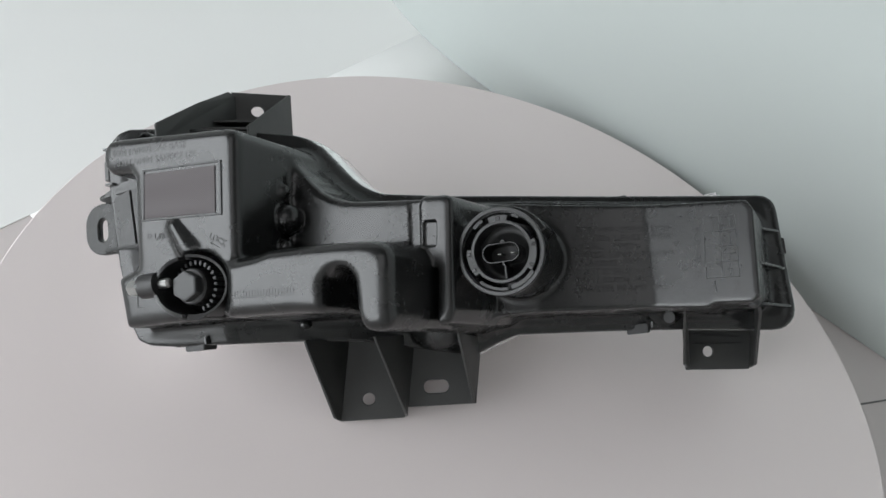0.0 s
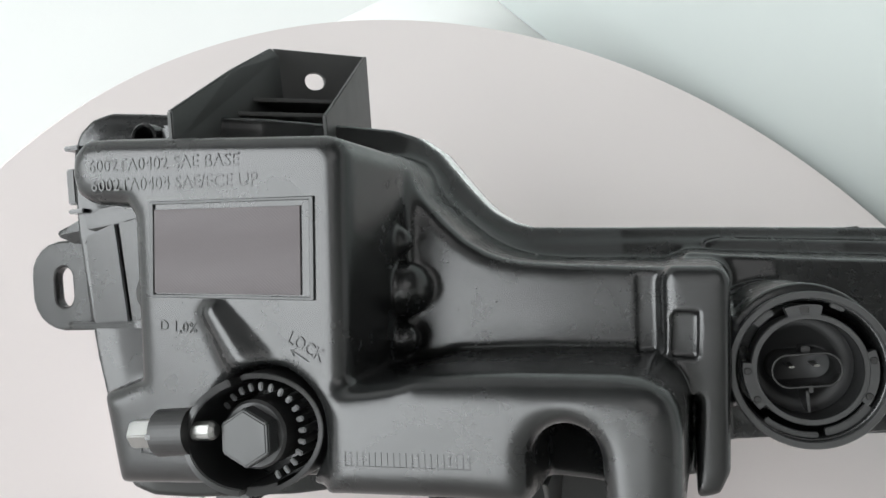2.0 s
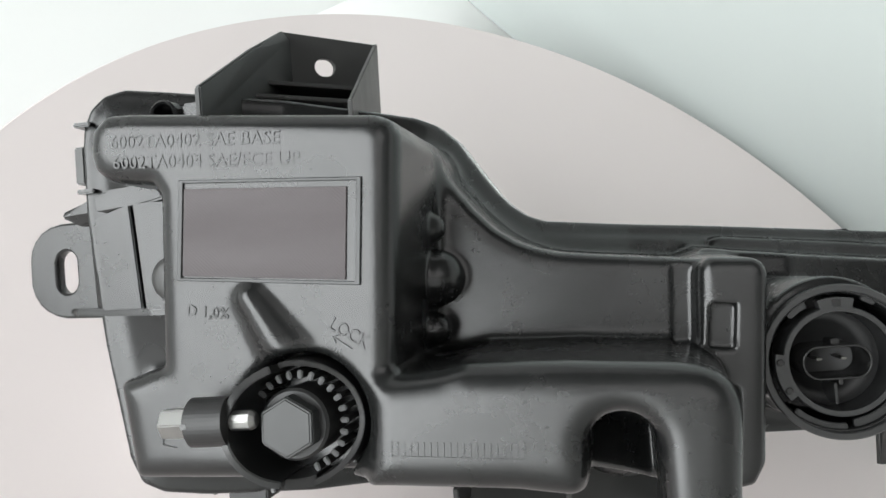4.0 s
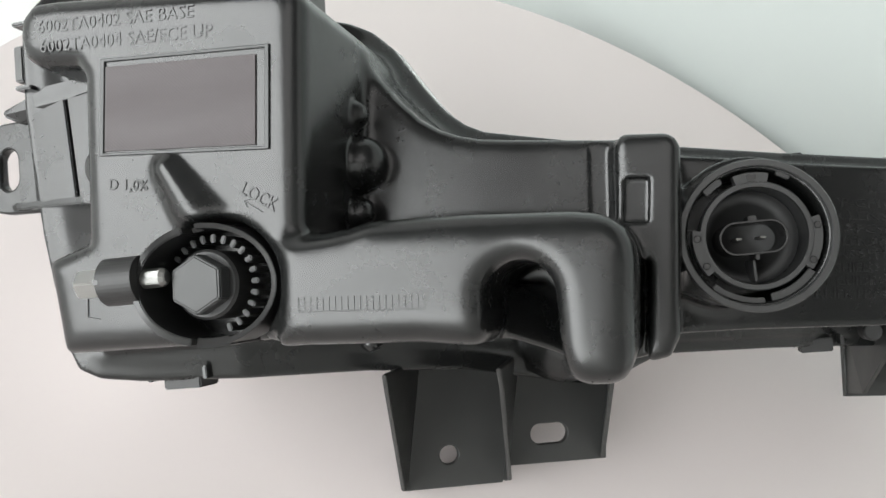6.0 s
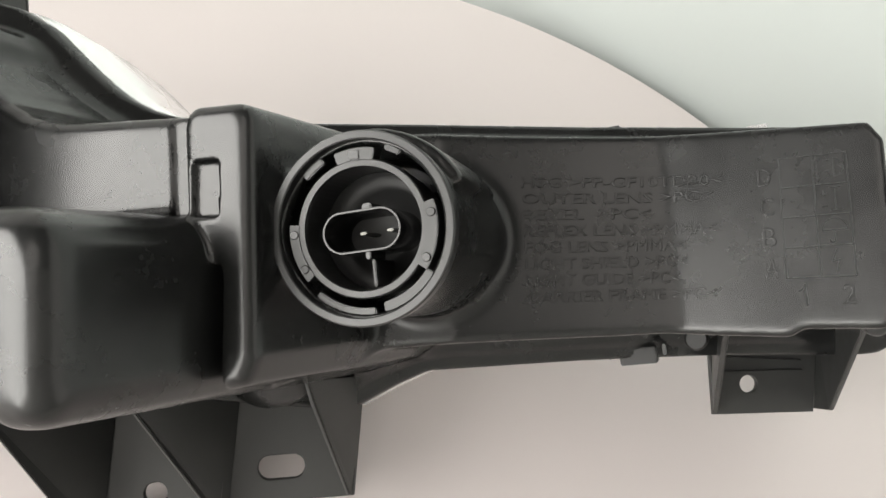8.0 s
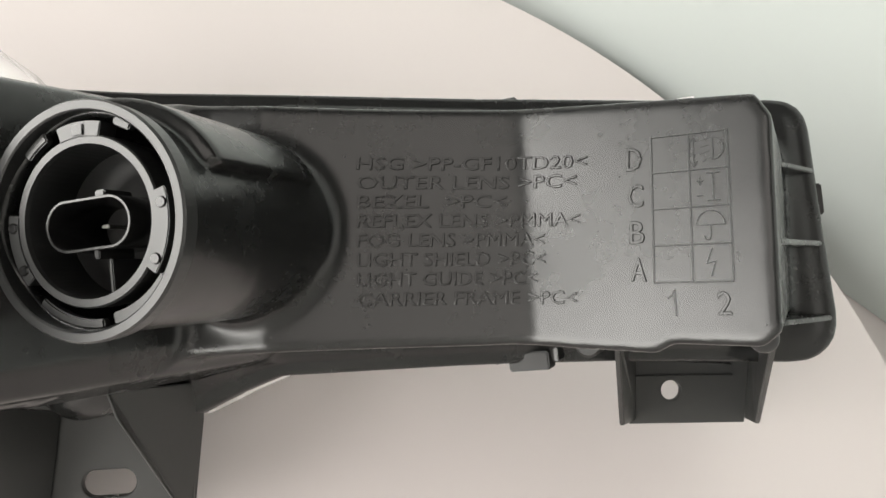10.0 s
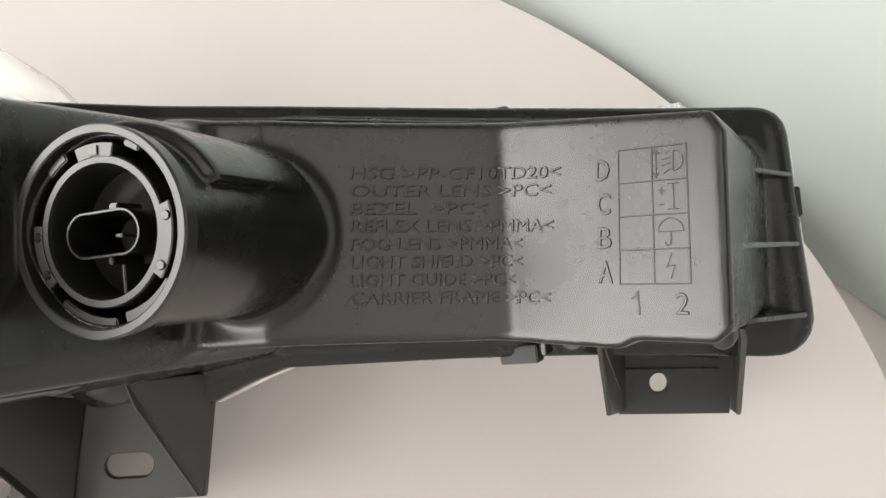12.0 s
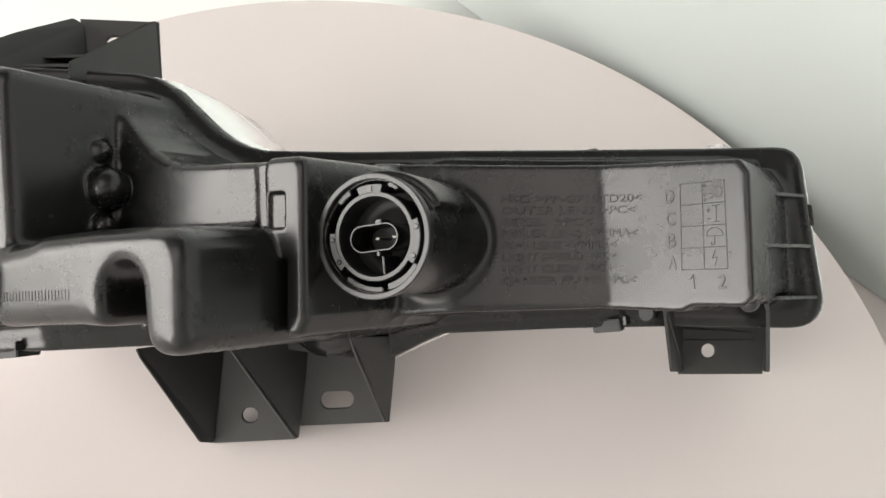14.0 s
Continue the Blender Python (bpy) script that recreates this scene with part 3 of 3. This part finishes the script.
part("rear_pad", box_bm(-0.1862, -0.1755, 0.082, 0.0905, 0.010, 0.030), BLACK, lamp, bevel=0.001)

# ---- adjuster ----


def cup_wall(a0, a1, r0, r1, low, high, n=40):
    """A piece of the cup's wall between two angles, its top cut on the slant."""
    bm = bmesh.new()
    cols = []
    for i in range(n + 1):
        a = radians(a0 + (a1 - a0) * i / n)
        c, q = math.cos(a), math.sin(a)
        top = high - 0.50 * r1 * c
        cols.append([bm.verts.new((r0 * c, r0 * q, low)), bm.verts.new((r0 * c, r0 * q, top)), bm.verts.new((r1 * c, r1 * q, top)), bm.verts.new((r1 * c, r1 * q, low))])
    for a, b in zip(cols, cols[1:]):
        for k in range(4):
            bm.faces.new((a[k], a[(k + 1) % 4], b[(k + 1) % 4], b[k]))
    bm.faces.new(cols[0])
    bm.faces.new(cols[-1][::-1])
    return bm


adj = part("adjuster_cup", cup_wall(106, 256, 0.0140, 0.0160, -0.018, 0.0010), RIM, lamp, "round black adjuster cup with a grey rim", bevel=0.0003)
adj.location = mm(-144.5, -2.5, 60)
part("cup_wall", cup_wall(-76, 96, 0.0148, 0.0162, -0.018, 0.0002), HOLDER, adj, bevel=0.0002)
part("cup_wall", cup_wall(256, 284, 0.0140, 0.0166, -0.030, -0.0020, 10), HOLDER, adj, bevel=0.0002)
part("cup_wall", cup_wall(96, 106, 0.0146, 0.0160, -0.018, -0.0050, 6), HOLDER, adj)
part("cup_floor", lathe_bm([(0, -0.0140), (0.0146, -0.0140), (0.0146, -0.0165), (0, -0.0165)], 64), SOCKET, adj, "black gear well")
part("gear_hub", lathe_bm([(0, 0.0), (0.0085, 0.0), (0.0092, -0.0008), (0.0092, -0.0140), (0, -0.0140)], 64), HOLDER, adj)
for i in range(16):
    a = radians(142 - i * 14.2)
    bm = box_bm(-0.0011, 0.0011, -0.0007, 0.0007, -0.014, -0.0035)
    bmesh.ops.transform(bm, matrix=Matrix.Rotation(a, 4, "Z") @ Matrix.Translation((0.0122, 0, 0)), verts=bm.verts)
    part("gear_tooth", bm, HEXP, adj, bevel=0.0003)
hexb = lathe_bm([(0, 0.0052), (0.0072, 0.0052), (0.0079, 0.0046), (0.0079, -0.004), (0, -0.004)], 6)
bmesh.ops.transform(hexb, matrix=Matrix.Rotation(radians(28), 4, "Z"), verts=hexb.verts)
part("hex_head", hexb, HEXP, adj, "dark grey plastic hexagon head", bevel=0.0003)


def turned_x(profile, segments):
    bm = lathe_bm(profile, segments)
    bmesh.ops.transform(bm, matrix=Matrix.Rotation(radians(-90), 4, "Y"), verts=bm.verts)
    return bm


pin = part("adjuster_pin", turned_x([(0, 0.0325), (0.0034, 0.0325), (0.0041, 0.0318), (0.0041, 0.0240), (0, 0.0240)], 6), STEEL, adj, "bright zinc-plated hexagon pin", bevel=0.0003)
pin.location = mm(0, 2.7, 6.0)
part("pin_sleeve", turned_x([(0, 0.0245), (0.0056, 0.0245), (0.0062, 0.0240), (0.0062, 0.0140), (0, 0.0140)], 40), HOLDER, pin)
part("sleeve_notch", box_bm(-0.0247, -0.0228, -0.0008, 0.0008, 0.0050, 0.00624), SOCKET, pin, bevel=0.0002)
part("pin_tip", turned_x([(0, 0.0138), (0.0026, 0.0138), (0.0026, 0.0085), (0.0018, 0.0072), (0, 0.0072)], 10), STEEL, pin, bevel=0.0002)

# ---- bulb holder ----
TILT_X = Matrix.Rotation(radians(2.9), 4, "Y")


def sector_bm(a0, a1, r0, r1, z0, z1, n=8):
    """A piece of a flat ring."""
    bm = bmesh.new()
    cols = []
    for i in range(n + 1):
        c, q = math.cos(radians(a0 + (a1 - a0) * i / n)), math.sin(radians(a0 + (a1 - a0) * i / n))
        cols.append([bm.verts.new((r0 * c, r0 * q, z0)), bm.verts.new((r0 * c, r0 * q, z1)), bm.verts.new((r1 * c, r1 * q, z1)), bm.verts.new((r1 * c, r1 * q, z0))])
    for a, b in zip(cols, cols[1:]):
        for k in range(4):
            bm.faces.new((a[k], a[(k + 1) % 4], b[(k + 1) % 4], b[k]))
    bm.faces.new(cols[0])
    bm.faces.new(cols[-1][::-1])
    return bm


bulb = part("bulb_holder", lathe_bm([(0.0142, -0.001), (0.0144, 0.0), (0.0158, 0.0), (0.0161, -0.0004), (0.0161, -0.005), (0.0146, -0.020), (0.0142, -0.001)], 72), RIM, lamp, "round grey-black bulb holder ring with tabs", smooth=False)
bulb.matrix_basis = Matrix.Translation(mm(0, -1.5, 0.3)) @ TILT_X
part("mouth_lip", lathe_bm([(0.0204, -0.005), (0.0203, 0.0013), (0.0206, 0.0016), (0.0221, 0.0016), (0.0225, 0.0010), (0.0223, -0.0025)], 96), RIM, bulb, smooth=False)
for a0, a1, r1 in ((74, 106, 0.0186), (-38, 14, 0.0182), (170, 216, 0.0182)):
    tabp = part("holder_tab", sector_bm(a0, a1, 0.0156, r1, -0.0045, 0.0002), RIM, bulb, bevel=0.0002)
    for at in ((a0 + 8, a1 - 9) if a0 != 74 else ()):
        part("rivet", lathe_bm([(0, 0.0005), (0.0009, 0.0005), (0.0011, 0.0001), (0, 0.0001)], 16), SOCKET, tabp).location = (0.0169 * math.cos(radians(at)), 0.0169 * math.sin(radians(at)), 0.0001)
    if a0 == 74:
        part("rivet", sector_bm(86, 94, 0.0160, 0.0180, 0.0001, 0.0006, 2), SOCKET, tabp, bevel=0.0001)
for a0, a1, r0, z in ((116, 134, 0.0180, -0.0005), (56, 68, 0.0186, -0.0005), (226, 272, 0.0182, -0.0016), (278, 322, 0.0174, -0.0020)):
    part("mouth_lug", sector_bm(a0, a1, r0, 0.0200, z - 0.002, z), RIM, bulb, bevel=0.0003)
part("holder_floor", lathe_bm([(0, -0.019), (0.0105, -0.0185), (0.0143, -0.012), (0.0143, -0.021), (0, -0.021)], 64), HOLDER, bulb, smooth=True)
conn = outline_mesh("connector_shroud", [stadium(-0.0007, -0.0004, 0.0192, 0.0098, 12), stadium(-0.0007, -0.0004, 0.0184, 0.0090, 12)], 0.016, 0.0001)
conn.transform(Matrix.Translation((0, 0, -0.001)))
shroud = link_mesh("connector_shroud", conn, SOCKET, bulb, "glossy black oval two-pin connector")
for x in (-0.0035, 0.0035):
    bm = box_bm(x - 0.0009, x + 0.0009, -0.0006, 0.0001, -0.019, -0.009)
    part("contact_pin", bm, STEELDULL, shroud, bevel=0.0002)
part("connector_key", box_bm(-0.0012, 0.0012, 0.0044, 0.0062, -0.012, -0.004), SOCKET, shroud, bevel=0.0003)
part("connector_key", box_bm(-0.0006, 0.0006, -0.0070, -0.0050, -0.012, -0.0020), SOCKET, shroud, bevel=0.0002)
part("holder_web", box_bm(-0.0008, 0.0000, -0.0134, -0.0070, -0.019, -0.0060), RIM, bulb, bevel=0.0002)

# ---- label, lettering and marks ----
FACE = axes(mm(-150, 48, 55.0), (1, -0.09, 0.0605), (0, 1, 0.039))


def on_face(x, y):
    return FACE.inverted() @ Vector((x * 0.001, y * 0.001, 0.055 + 0.000064 * (x + 150) + 0.000039 * (y - 48)))


def flat(points):
    return [tuple(p[:2]) for p in points]


corners = [on_face(-174.5, 63.2), on_face(-122.8, 58.6), on_face(-125.6, 31.6), on_face(-177.6, 36.6)]
cc = sum((Vector(c[:2]) for c in corners), Vector((0, 0))) / 4


def shrunk(d):
    return [tuple(Vector(c[:2]) - (Vector(c[:2]) - cc).normalized() * d) for c in corners]


me = outline_mesh("label_frame", [flat(corners), shrunk(0.0011)], 0.0012, 0.0002)
me.transform(FACE @ Matrix.Translation((0, 0, 0.0007)))
label = link_mesh("label_frame", me, LETTER, lamp, "raised black label frame", smooth=False)
tl, tr, br, bl = (Vector(c[:2]) for c in corners)


def in_label(a, b):
    return tuple(tl.lerp(tr, a).lerp(bl.lerp(br, a), b))


me = outline_mesh("label_pad", [[in_label(0.03, 0.085), in_label(0.925, 0.085), in_label(0.925, 0.955), in_label(0.03, 0.955)]], 0.0008, 0.0001)
me.transform(FACE @ Matrix.Translation((0, 0, 0.00055)))
link_mesh("label_pad", me, MESHPAD, label, "grey finely woven blank label pad", smooth=False)


def lettering(name, text, size, frame_m, x, y, width, parent, turn=0.0, depth=0.00042, mat=None, cap=0.0):
    cu = bpy.data.curves.new(name, "FONT")
    edge = min(0.00017, depth * 0.45)
    cu.body, cu.size, cu.extrude, cu.bevel_depth, cu.offset, cu.resolution_u = text, size, depth / 2 - edge * 0.5, edge, -edge * 0.6, 2
    ob = bpy.data.objects.new(name + "_draft", cu)
    me = bpy.data.meshes.new_from_object(ob)
    bpy.data.objects.remove(ob)
    xs = [v.co.x for v in me.vertices]
    k, tall = width / (max(xs) - min(xs)), (cap / max(v.co.y for v in me.vertices) if cap else 1.0)
    me.transform(frame_m @ Matrix.Translation((x, y, depth / 2)) @ Matrix.Rotation(turn, 4, "Z") @ Matrix.Diagonal((k, tall, 1, 1)) @ Matrix.Translation((-min(xs), 0, 0)))
    settle(me, frame_m)
    return link_mesh(name, me, mat or LETTER, parent, smooth=False)


def settle(me, frame_m):
    """Lays marks of the tray down on its two facets."""
    if frame_m is TEXT_AT[0]:
        for v in me.vertices:
            x, y = v.co.x * 1000, v.co.y * 1000
            v.co.z += (float(tray_z(x, y)) - (-78 - 0.0433 * (x - 75) - 0.111 * (y + 8))) * 0.001


TEXT_AT = [None]


def stroke(bm, pts, w=0.0005, h=0.0003):
    """A raised line through 2D points."""
    for a, b in zip(pts, pts[1:]):
        a, b = Vector(a), Vector(b)
        d = (b - a).normalized() * w / 2
        s = Vector((-d.y, d.x))
        quad = [a - d - s, b + d - s, b + d + s, a - d + s]
        lo_ = [bm.verts.new((*p, -0.0002)) for p in quad]
        up = [bm.verts.new((*p, h)) for p in (a - d * 0.5 - s * 0.5, b + d * 0.5 - s * 0.5, b + d * 0.5 + s * 0.5, a - d * 0.5 + s * 0.5)]
        bm.faces.new(up)
        for i in range(4):
            j = (i + 1) % 4
            bm.faces.new((lo_[i], lo_[j], up[j], up[i]))


def mark(name, lines, frame_m, parent, w=0.0005, mat=LETTER, high=0.0003):
    bm = bmesh.new()
    for pts in lines:
        stroke(bm, pts, w, high)
    bmesh.ops.transform(bm, matrix=frame_m, verts=bm.verts)
    ob = part(name, bm, mat, parent)
    settle(ob.data, frame_m)
    return ob


f0, f1 = on_face(-195.2, 74.4), on_face(-195.0, 68.7)
lettering("part_number", "6002TA0402 SAE BASE", 0.0052, FACE, f0.x, f0.y, 0.0512, lamp, 0.0, 0.00015, BLACK)
lettering("part_number", "6002TA0404 SAE/ECE UP", 0.0052, FACE, f1.x, f1.y, 0.0562, lamp, 0.0, 0.00015, BLACK)
f2, f3 = on_face(-135.2, 20.9), on_face(-175.8, 26.9)
lettering("lock_word", "LOCK", 0.0050, FACE, f2.x, f2.y, 0.0112, lamp, radians(-27), 0.00024, BLACK)
lettering("angle_mark", "D 1,0%", 0.0042, FACE, f3.x, f3.y, 0.0125, lamp, radians(-3), 0.00024, BLACK)
f4 = on_face(-134.2, 18.8)
mark("lock_arrow", [[(f4.x, f4.y), (f4.x + 0.0052, f4.y - 0.0030)], [(f4.x + 0.0017, f4.y + 0.0004), (f4.x, f4.y), (f4.x + 0.0008, f4.y - 0.0016)]], FACE, lamp, 0.0004)
f5 = on_face(-186, -1)
mark("corner_mark", [[(f5.x, f5.y), (f5.x, f5.y - 0.007), (f5.x + 0.004, f5.y - 0.0075)]], FACE, lamp, 0.0004)
ARM = axes(mm(-120, -11.5, 58.35), (1, -0.06, 0.0), (0, 1, 0))
ticks = [[(0.0, -0.0002), (0.0332, -0.0002)]] + [[(0.0332 * i / 20, 0), (0.0332 * i / 20, 0.0033)] for i in range(21)]
mark("scale_mark", ticks, ARM, lamp, 0.0005, BLACK, 0.00014)

TEXT = axes(mm(75, -8, -78.0), (1, -0.045, -0.0383), (0, 1, -0.111))
TEXT_AT[0] = TEXT


def on_text(x, y):
    return TEXT.inverted() @ Vector((x * 0.001, y * 0.001, -0.078 - 0.0000433 * (x - 75) - 0.000111 * (y + 8)))


LINES = [("HSG >PP-GF10TD20<", 57), ("OUTER LENS >PC<", 54.1), ("BEZEL  >PC<", 36.1), ("REFLEX LENS >PMMA<", 54.4), ("FOG LENS >PMMA<", 45.2), ("LIGHT SHIELD >PC<", 45.3), ("LIGHT GUIDE >PC<", 43.0), ("CARRIER FRAME >PC<", 52.7)]
for i, (words, wide) in enumerate(LINES):
    p = on_text(21.3 - 0.18 * i, 11.6 - 4.95 * i)
    lettering("material_line", words, 0.0046, TEXT, p.x, p.y, wide * 0.001, lamp, -0.075 + 0.0047 * i, 0.00034, BLACK, 0.0033)
g = [on_text(93.6, 9.3), on_text(110.4, 8.3), on_text(108.4, -25.4), on_text(91.2, -24.2)]


def on_grid(a, b):
    """Across and down the date grid, 0 to 1."""
    top, bot = g[0].lerp(g[1], a), g[3].lerp(g[2], a)
    p = top.lerp(bot, b)
    return (p.x, p.y)


grid = mark("date_grid", [[on_grid(0, 0), on_grid(1, 0), on_grid(1, 1), on_grid(0, 1), on_grid(0, 0)]], TEXT, lamp, 0.00055)
for a, b in [((0, i / 4), (1, i / 4)) for i in (1, 2, 3)] + [((0.5, 0), (0.5, 1))]:
    mark("grid_line", [[on_grid(*a), on_grid(*b)]], TEXT, grid, 0.00055)
for i, c in enumerate("DCBA"):
    p = on_text(87.2 - 0.45 * i, 2.4 - 8.6 * i)
    lettering("row_letter", c, 0.0066, TEXT, p.x, p.y, 0.0036, lamp, -0.05, 0.00034, BLACK, 0.0054)
p = on_text(104.2, -32.4)
lettering("column_number", "2", 0.0066, TEXT, p.x, p.y, 0.0031, lamp, -0.05, 0.00034, BLACK, 0.0052)
mark("column_number", [[tuple(on_text(*q)[:2]) for q in ((94.0, -27.9), (95.0, -27.3), (95.5, -26.4), (95.45, -31.8))]], TEXT, lamp, 0.0007)


def cell_mark(name, row, lines):
    mark(name, [[on_grid(0.5 + 0.5 * x, (row + y) / 4) for x, y in pts] for pts in lines], TEXT, lamp, 0.00042)


def arc(cx, cy, rx, ry, a0, a1, n=9):
    return [(cx + rx * math.cos(radians(a0 + (a1 - a0) * i / n)), cy - ry * math.sin(radians(a0 + (a1 - a0) * i / n))) for i in range(n + 1)]


cell_mark("headlamp_sign", 0, [[(0.12, 0.1), (0.12, 0.9)], [(0.04, 0.22), (0.12, 0.08), (0.2, 0.22)], [(0.04, 0.78), (0.12, 0.92), (0.2, 0.78)],
          [(0.32, 0.22), (0.52, 0.18)], [(0.32, 0.40), (0.52, 0.36)], [(0.32, 0.58), (0.52, 0.52)], [(0.36, 0.80), (0.52, 0.70)], arc(0.62, 0.46, 0.28, 0.30, 90, -90) + [(0.62, 0.16)]])
cell_mark("level_sign", 1, [[(0.26, 0.22), (0.26, 0.42)], [(0.18, 0.32), (0.34, 0.32)], [(0.2, 0.72), (0.34, 0.72)], [(0.45, 0.12), (0.75, 0.12)], [(0.6, 0.12), (0.6, 0.86)], [(0.45, 0.86), (0.75, 0.86)]])
cell_mark("umbrella_sign", 2, [arc(0.5, 0.5, 0.36, 0.38, 0, 180) + [(0.86, 0.5)], [(0.5, 0.5), (0.5, 0.8)] + arc(0.42, 0.8, 0.08, 0.1, 0, -180, 5)])
cell_mark("flash_sign", 3, [[(0.5, 0.14), (0.36, 0.52), (0.58, 0.47), (0.47, 0.84)]])
